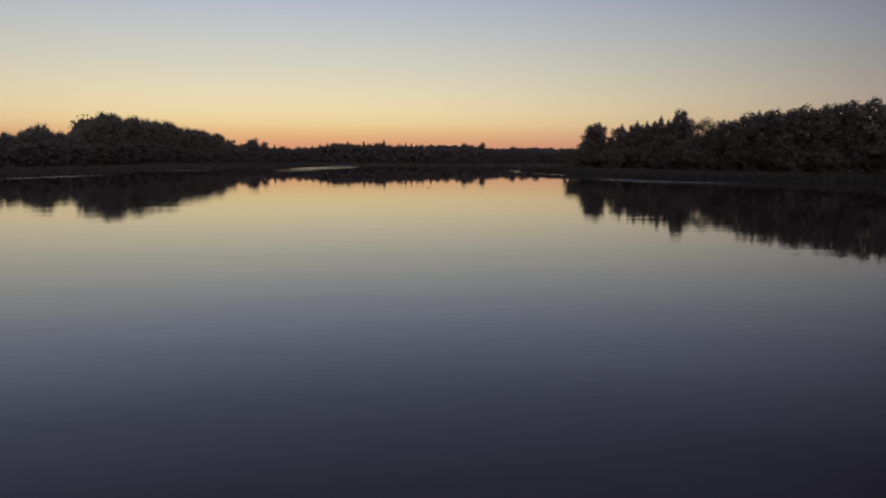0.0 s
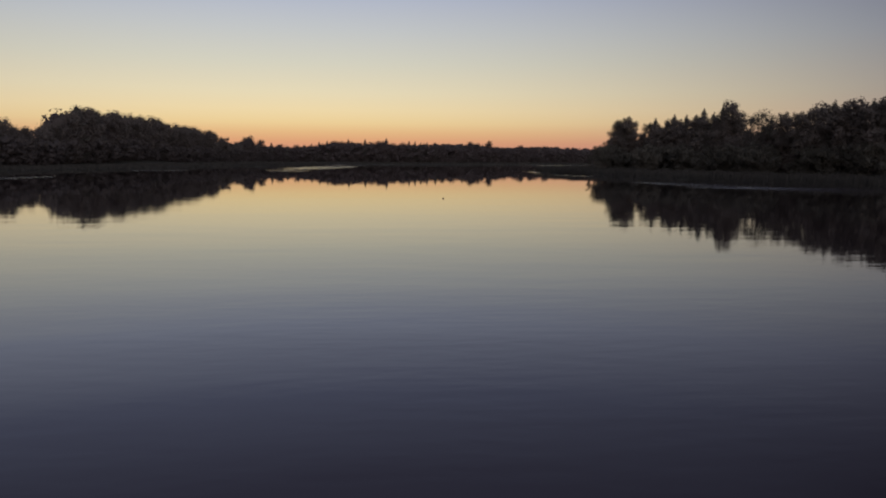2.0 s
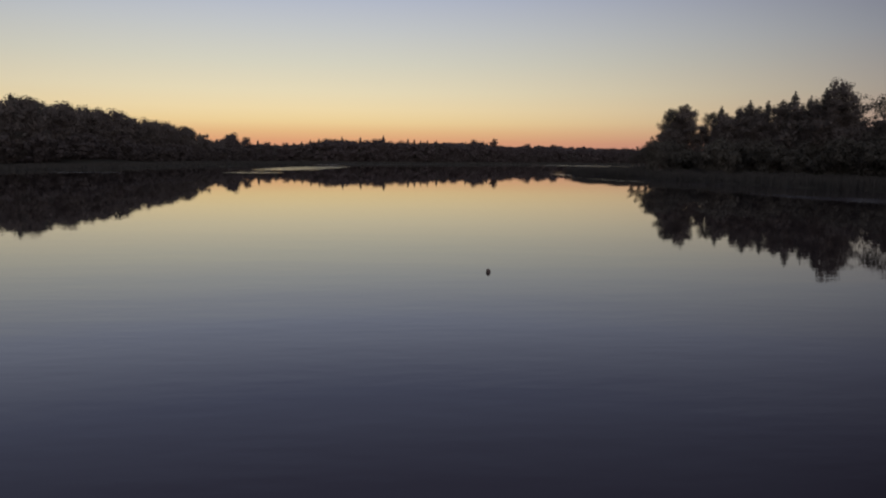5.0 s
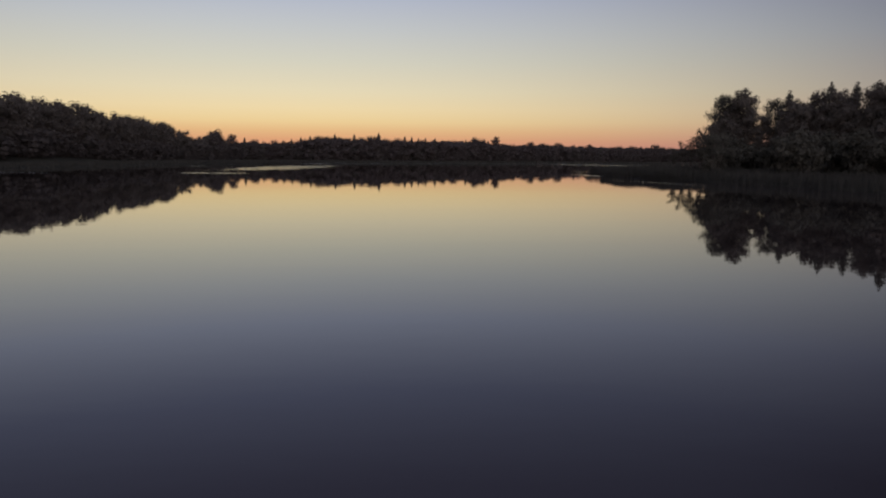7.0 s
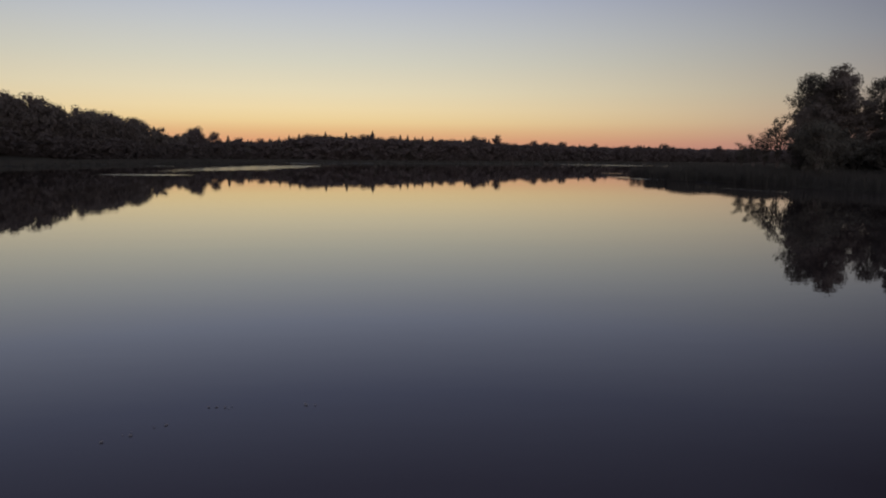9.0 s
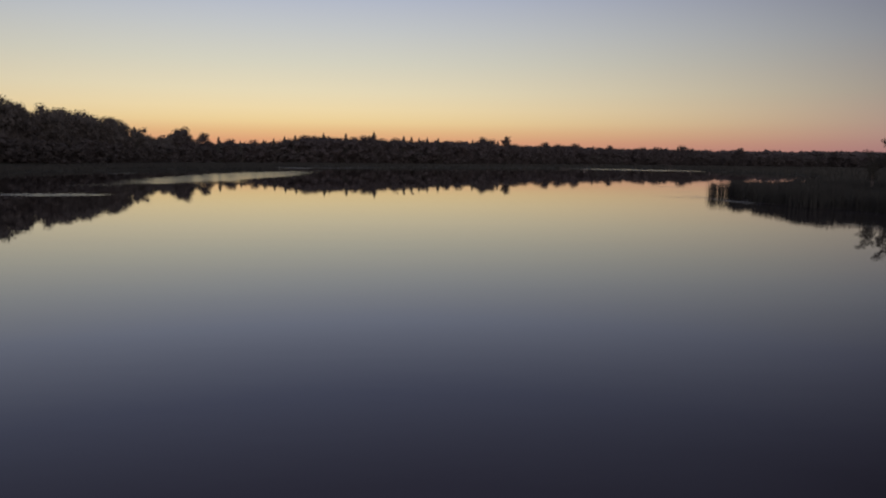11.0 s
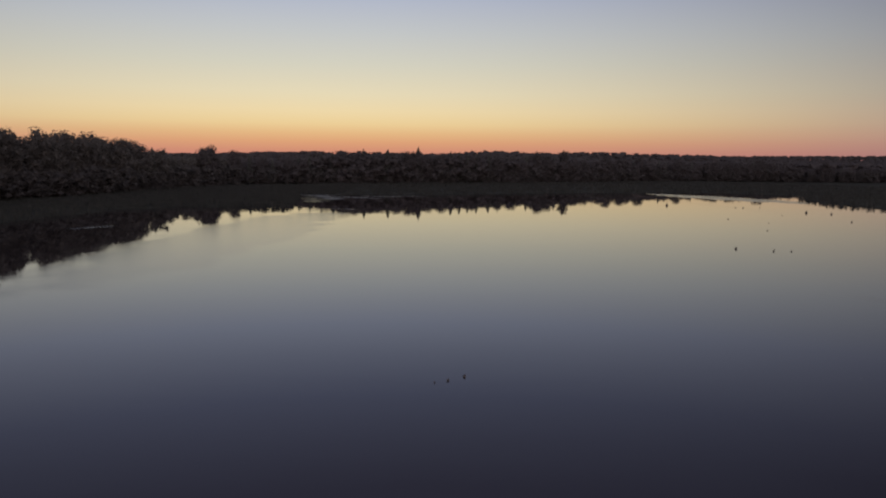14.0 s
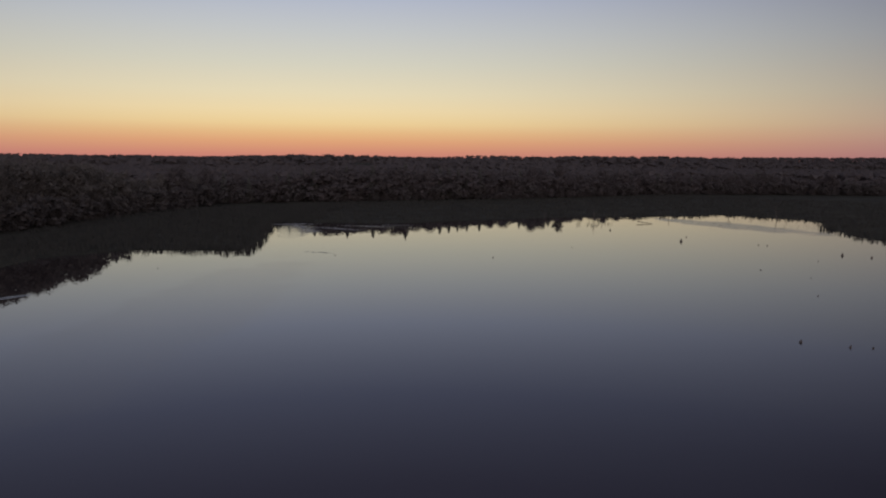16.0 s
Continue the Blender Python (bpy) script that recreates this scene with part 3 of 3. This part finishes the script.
def behind_far_edge(x, y, near, depth):
    """Beyond the edge of the far forest, between those depths."""
    front = np.interp(x, [q[0] for q in FAR_LINE], [q[1] for q in FAR_LINE])
    return (y > front + near) & (y < front + depth)


rr = np.random.RandomState(5)
spots = scatter(420, 91, lambda x, y: behind_far_edge(x, y, -5, 4), (-104, 470, 545, 760))
woods("forest_undergrowth", spots, rr.uniform(3.5, 9, len(spots)), 170, 0.06, "dark bushes along the edge of the far forest", 11, 0.25, 13, 1.1, BUSH)
spots = scatter(330, 92, lambda x, y: np.abs(x - np.interp(y, [q[0] for q in RISE_LINE], [q[1] for q in RISE_LINE]) - 3) < 3.5, (-130, -96, 185, 556))
woods("forest_undergrowth", spots, rr.uniform(3.0, 10, len(spots)), 180, 0.058, "dark bushes along the foot of the wooded rise", 12, 0.2, 13, 1.1, BUSH)
spots = scatter(560, 70, lambda x, y: behind_far_edge(x, y, 0, 14), (-104, 470, 550, 760))
woods("far_forest_front", spots, heights_at(spots, FAR_TOPS, 0, (0.2, 3.6), 1, 0.45), 460, 0.04, "dark mixed forest edge behind the far marsh", 1, 0.22, 16, 1.15)
spots = scatter(1300, 71, lambda x, y: behind_far_edge(x, y, 14, 90), (-140, 480, 550, 800))
woods("far_forest", spots, heights_at(spots, FAR_TOPS, 0, (1.8, 3.8), 2, 0.6), 48, 0.1, "dark mixed forest behind the marsh at the far shore", 2, 0.12, 11, 1.3)
spots = scatter(4000, 72, lambda x, y: behind_far_edge(x, y, 85, 520), (-420, 900, 540, 1250))
woods("deep_forest", spots, rr.uniform(12.2, 13.8, len(spots)), 20, 0.11, "dark forest stretching back towards the hills", 3, 0.06, 3, 1.25)
spots = scatter(1000, 73, lambda x, y: (x < np.interp(y, [q[0] for q in RISE_LINE], [q[1] for q in RISE_LINE]) - 3) & (y > 190), (-185, -104, 190, 560))
woods("rise_forest", spots, np.array([max(7, min(h, 11 if x < -0.43 * y else 30) - float(ground_height(x, y))) for (x, y), h in zip(spots, heights_at(spots, RISE_TOPS, 1, (2.0, 4.5), 3))]), 100, 0.06, "dark forest covering the wooded rise", 4, lumps=12)
spots = scatter(700, 77, lambda x, y: (x < -170) & (y > 150), (-420, -165, 150, 720))
woods("rise_forest", spots, rr.uniform(7, 11, len(spots)), 20, 0.12, "dark forest beyond the wooded rise", 8, lumps=5)
spots = scatter(420, 74, lambda x, y: (x > np.interp(y, [30, 80, 118, 140, 165, 184, 202, 224], [111, 104, 95, 86, 80, 77.5, 75, 63]) + 9) & (x < 170), (70, 170, -40, 216))
woods("grove_forest", spots, heights_at(spots, GROVE_TOPS, 1, (2.5, 5.5), 4), 80, 0.09, "dark wood behind the grove on the bank", 5, lumps=14)
spots = scatter(4500, 75, lambda x, y: (np.hypot(x, y - 150) > 900) & (np.abs(x) < 0.85 * y), (-2600, 2600, 700, 3300))
woods("hill_forest", spots, np.array([rr.uniform(11.5, 13) if x > 0.4 * (y - 166) and y < 1500 else rr.uniform(16.8, 18.6) for x, y in spots]), 10, 0.14, "wooded low hills along the horizon", 6, 0.0, 3, 1.5)
spots = scatter(700, 76, lambda x, y: (np.abs(x) > 128) | (y < -310), (-420, 420, -420, 150))
woods("back_forest", spots, rr.uniform(11, 15, len(spots)), 10, 0.16, "dark forest round the near end of the lake", 7, lumps=4)


# ---------------------------------------------------------------- reeds
def reeds(name, spots, tall, wide, blades, label, seed):
    """Clumps of leaning blades, each a narrow tapering strip with a bend."""
    r = np.random.RandomState(seed)
    x, y = np.repeat([s[0] for s in spots], blades), np.repeat([s[1] for s in spots], blades)
    n = len(x)
    x, y = x + r.normal(0, 0.16 + wide, n), y + r.normal(0, 0.16 + wide, n)
    z = np.maximum(ground_height(x, y), -0.4) - 0.1
    h = tall * (0.92 + 0.2 * waves2(x, y, 6, seed)) * r.uniform(0.88, 1.06, n)
    a, lean = r.uniform(0, 6.3, n), r.uniform(0.02, 0.3, n) * h
    dx, dy = np.cos(a), np.sin(a)
    w = wide * r.uniform(0.7, 1.3, n)
    b = r.uniform(0, 6.3, n)
    bx, by = np.cos(b) * w / 2, np.sin(b) * w / 2
    p = lambda k, s, t: np.stack([x + dx * lean * k + bx * s, y + dy * lean * k + by * s, z + (h - z) * t], -1)
    v = np.stack([p(0, -1, 0), p(0, 1, 0), p(0.35, 0.8, 0.6), p(0.35, -0.8, 0.6), p(1, 0, 1)], 1).reshape(-1, 3)
    o = np.arange(n) * 5
    f = [tuple(q) for q in np.stack([o, o + 1, o + 2, o + 3], 1).tolist()] + [tuple(q) for q in np.stack([o + 3, o + 2, o + 4], 1).tolist()]
    tagged(mesh_object(name, v, f, REED), label, "reeds", kind="stuff")


def on_bank(lo, hi):
    def keep(x, y):
        d = lake_distance(x, y)
        return (d > lo + 0.8 * waves2(x, y, 9, 4)) & (d < hi)
    return keep


spit = scatter(5600, 81, on_bank(-0.6, 18), (38, 66, 206, 252))
reeds("reed_spit", spit, 1.9, 0.05, 7, "dense brown-green reeds on a low spit", 1)
reeds("reed_tip", scatter(90, 87, lambda x, y: np.hypot(x - 44.4, y - 243.6) < 1.6, (42, 47, 241, 246)), 1.9, 0.03, 5, "thin scattered reeds at the tip of the spit", 7)
spots = scatter(6500, 82, on_bank(-0.6, 20), (44, 116, 60, 212))
reeds("reed_belt", spots, 1.7, 0.08, 4, "belt of brown-green reeds along the grove bank", 2)
spots = scatter(8000, 83, on_bank(-0.4, 40), (-135, -74, 100, 400))
reeds("reed_belt", spots, 1.4, 0.15, 3, "belt of dull green reeds below the wooded rise", 3)
spots = scatter(9000, 84, on_bank(-0.5, 80), (-112, -36, 385, 560))
reeds("reed_marsh", spots, 1.6, 0.17, 3, "dense dull green reed marsh in the corner of the lake", 4)
spots = scatter(11500, 85, on_bank(-0.4, 150), (-60, 300, 455, 670))
reeds("reed_marsh", spots, 1.5, 0.22, 3, "wide brown-green reed marsh along the far shore", 5)
spots = scatter(8000, 86, on_bank(-0.4, 120), (60, 280, 245, 470))
reeds("reed_marsh", spots, 1.8, 0.17, 3, "brown-green reed marsh beside the far bay", 6)


spots = scatter(70, 88, lambda x, y: lake_distance(x, y) < -1, (96, 138, 452, 486))
reeds("reed_stems", spots, 0.9, 0.05, 2, "sparse thin reed stems standing in the shallows", 8)
spots = scatter(26, 89, lambda x, y: np.hypot(x - 60, y - 466) < 7, (50, 70, 456, 476))
reeds("reed_stems", spots, 1.1, 0.07, 4, "few dark reed tufts in the far shallows", 9)


# ---------------------------------------------------------------- things standing in the water
def stump(x, y, tall, seed):
    """A drowned stub with a few broken, splayed limbs."""
    r = np.random.RandomState(seed)
    root = new("drowned_stump")
    root.matrix_basis = pose(x, y, 0, 0, 0, r.uniform(0, 360))
    v, f = tube([(0, 0, -0.5), (0.03 * tall, 0, tall * 0.25), (0.08 * tall, 0.03 * tall, tall * 0.5), (0.1 * tall, 0.1 * tall, tall * 0.62)],
                [tall * 0.5, tall * 0.42, tall * 0.3, tall * 0.12], 9)
    mesh_object("stub", v, f, DEAD_WOOD, root)
    for k in range(r.randint(1, 4)):
        a = r.uniform(0, 6.3)
        out, rise = tall * r.uniform(0.25, 0.6), tall * r.uniform(0.6, 1.15)
        v, f = tube([(0, 0, tall * 0.2), (math.cos(a) * out * 0.6, math.sin(a) * out * 0.6, rise * 0.6), (math.cos(a + 0.4) * out, math.sin(a + 0.4) * out, rise)],
                    [tall * 0.16, tall * 0.11, tall * 0.04], 5)
        mesh_object("limb", v, f, DEAD_WOOD, root)
    return tagged(root, "dark drowned stump with broken limbs above the calm water", "stump", "stumps in the water")


for k, (x, y, tall) in enumerate([(4.1, 90.8, 0.2), (5.4, 241.8, 0.2), (6.4, 242.6, 0.24), (4.6, 241.4, 0.12), (50, 308.1, 0.5), (54.8, 305.9, 0.36), (57.3, 305.5, 0.28),
                                  (102, 388.5, 0.8), (71.7, 365.3, 0.35), (73.2, 416, 1.0), (18.4, 381.5, 0.3), (40.1, 401.2, 0.25), (61, 445.8, 0.7), (78.7, 427.2, 0.4),
                                  (91.3, 408.7, 0.4), (93, 407.3, 0.4), (90.7, 378.4, 0.28), (77.1, 356.1, 0.25), (68.5, 338, 0.28), (106.6, 384.6, 0.6), (-17.6, 383.7, 0.3),
                                  (-49.8, 363.1, 0.25), (58.1, 457, 0.4), (97.6, 359.7, 0.45)]):
    stump(x, y, tall * 0.85, 100 + k)


def snag(x, y, tall, lean, seed):
    """A bare dead trunk standing in the shallows."""
    r = np.random.RandomState(seed)
    root = new("dead_snag")
    root.matrix_basis = pose(x, y, 0, 0, 0, r.uniform(0, 360))
    v, f = tube([(0, 0, -0.6), (lean * 0.4, 0.05, tall * 0.5), (lean, 0, tall)], [0.11, 0.08, 0.03], 7)
    mesh_object("trunk", v, f, DEAD_WOOD, root)
    for k in range(3):
        t, a = r.uniform(0.4, 0.9), r.uniform(0, 6.3)
        out = r.uniform(0.3, 0.8)
        v, f = tube([(lean * t, 0, tall * t), (lean * t + math.cos(a) * out, math.sin(a) * out, tall * t + 0.3)], [0.035, 0.012], 5)
        mesh_object("branch", v, f, DEAD_WOOD, root)
    return tagged(root, "bare grey dead trunk standing at the marsh edge", "dead tree", "dead trunks at the marsh edge")


for k, (x, y, tall, lean) in enumerate([(63, 477, 4.5, 0.3), (133, 484, 5.5, 0.9), (93, 486, 2.2, -0.3), (46, 484, 2.5, 0.2), (120, 496, 3.0, 0.4)]):
    snag(x, y, tall, lean, 300 + k)


def fallen_branch(x, y, length, turn):
    root = new("fallen_branch")
    root.matrix_basis = pose(x, y, 0, 0, 0, turn)
    v, f = tube([(-length / 2, 0, 0.62), (-length * 0.15, 0.1, 0.4), (length * 0.2, 0, 0.12), (length / 2, 0.1, -0.15)], [0.14, 0.12, 0.08, 0.03], 7)
    mesh_object("stem", v, f, DEAD_WOOD, root)
    for k, (at, a, out) in enumerate([(-0.25, 1.2, 0.9), (0.05, -0.9, 0.7), (0.25, 0.8, 0.6)]):
        v, f = tube([(at * length, 0.05, 0.32 - at * 0.6), (at * length + math.cos(a) * out, 0.2, 0.32 - at * 0.6 + abs(math.sin(a)) * out)], [0.05, 0.015], 5)
        mesh_object("branch", v, f, DEAD_WOOD, root)
    return tagged(root, "dark fallen branch lying half in the shallows", "branch")


fallen_branch(80, 471, 6.5, -35)


def weed_mat(spots, leaf, label, seed, mat=WEED):
    """Floating leaves and stalks, just clear of the water, in loose patches."""
    r = np.random.RandomState(seed)
    quads = []
    for x, y, a, b, turn, n in spots:
        u, w = r.normal(0, 0.5, n) * a, r.normal(0, 0.5, n) * b
        c, q = math.cos(radians(turn)), math.sin(radians(turn))
        px, py = x + u * c - w * q, y + u * q + w * c
        t, s = r.uniform(0, 6.3, n), leaf * r.uniform(0.5, 1.4, n)
        z = r.uniform(0.004, 0.012, n)
        for k, (ca, rr_) in enumerate(((0, 1.0), (1.2, 0.75), (2.5, 0.8), (3.8, 1.0), (5.0, 0.8))):
            quads.append(np.stack([px + np.cos(t + ca) * s * rr_, py + np.sin(t + ca) * s * rr_, z + (0.005 if k % 2 else 0)], -1))
    out, at = [], 0
    for k in range(0, len(quads), 5):
        out.append(np.stack(quads[k:k + 5], 1))
    v = np.concatenate(out).reshape(-1, 3)
    tagged(mesh_object("floating_weed", v, np.arange(len(v)).reshape(-1, 5), mat), label, "water plants", kind="stuff")


weed_mat([(1.4, 136.7, 0.3, 0.12, 20, 6), (2.0, 137.4, 0.3, 0.1, -10, 5), (2.9, 137.4, 0.15, 0.08, 0, 3), (0.3, 133.4, 0.2, 0.08, 0, 3), (2.0, 132.6, 0.32, 0.1, 12, 6), (2.3, 134, 0.14, 0.08, 0, 2),
          (3.5, 131.2, 0.1, 0.08, 0, 2), (3.0, 128, 0.1, 0.06, 0, 2), (5.8, 133.6, 0.1, 0.06, 0, 2), (-0.3, 130.8, 0.4, 0.12, 10, 6)], 0.021,
         "small patches of dull floating pondweed on the open water", 1)
weed_mat([(42.5, 251, 2.0, 0.4, 170, 26), (37, 236, 4.5, 0.8, 130, 90), (39.6, 229, 4.5, 0.8, 120, 110), (40, 240, 2, 0.5, 150, 30), (67, 279, 4, 0.6, 10, 70)], 0.1,
         "floating weed drifting round the reed spit", 2)
weed_mat([(-22, 388.4, 4, 0.8, 160, 30), (-43, 460, 7, 2.5, 10, 400), (-38, 450, 8, 3, 120, 380), (-33, 438, 6, 3, 110, 340), (-26, 446, 9, 2, 150, 320), (-18, 455, 10, 1.5, 170, 220),
          (-8, 459, 7, 1.0, 170, 80)], 0.3, "pale floating leaves in the marsh corner of the lake", 3, PALE_LEAF)
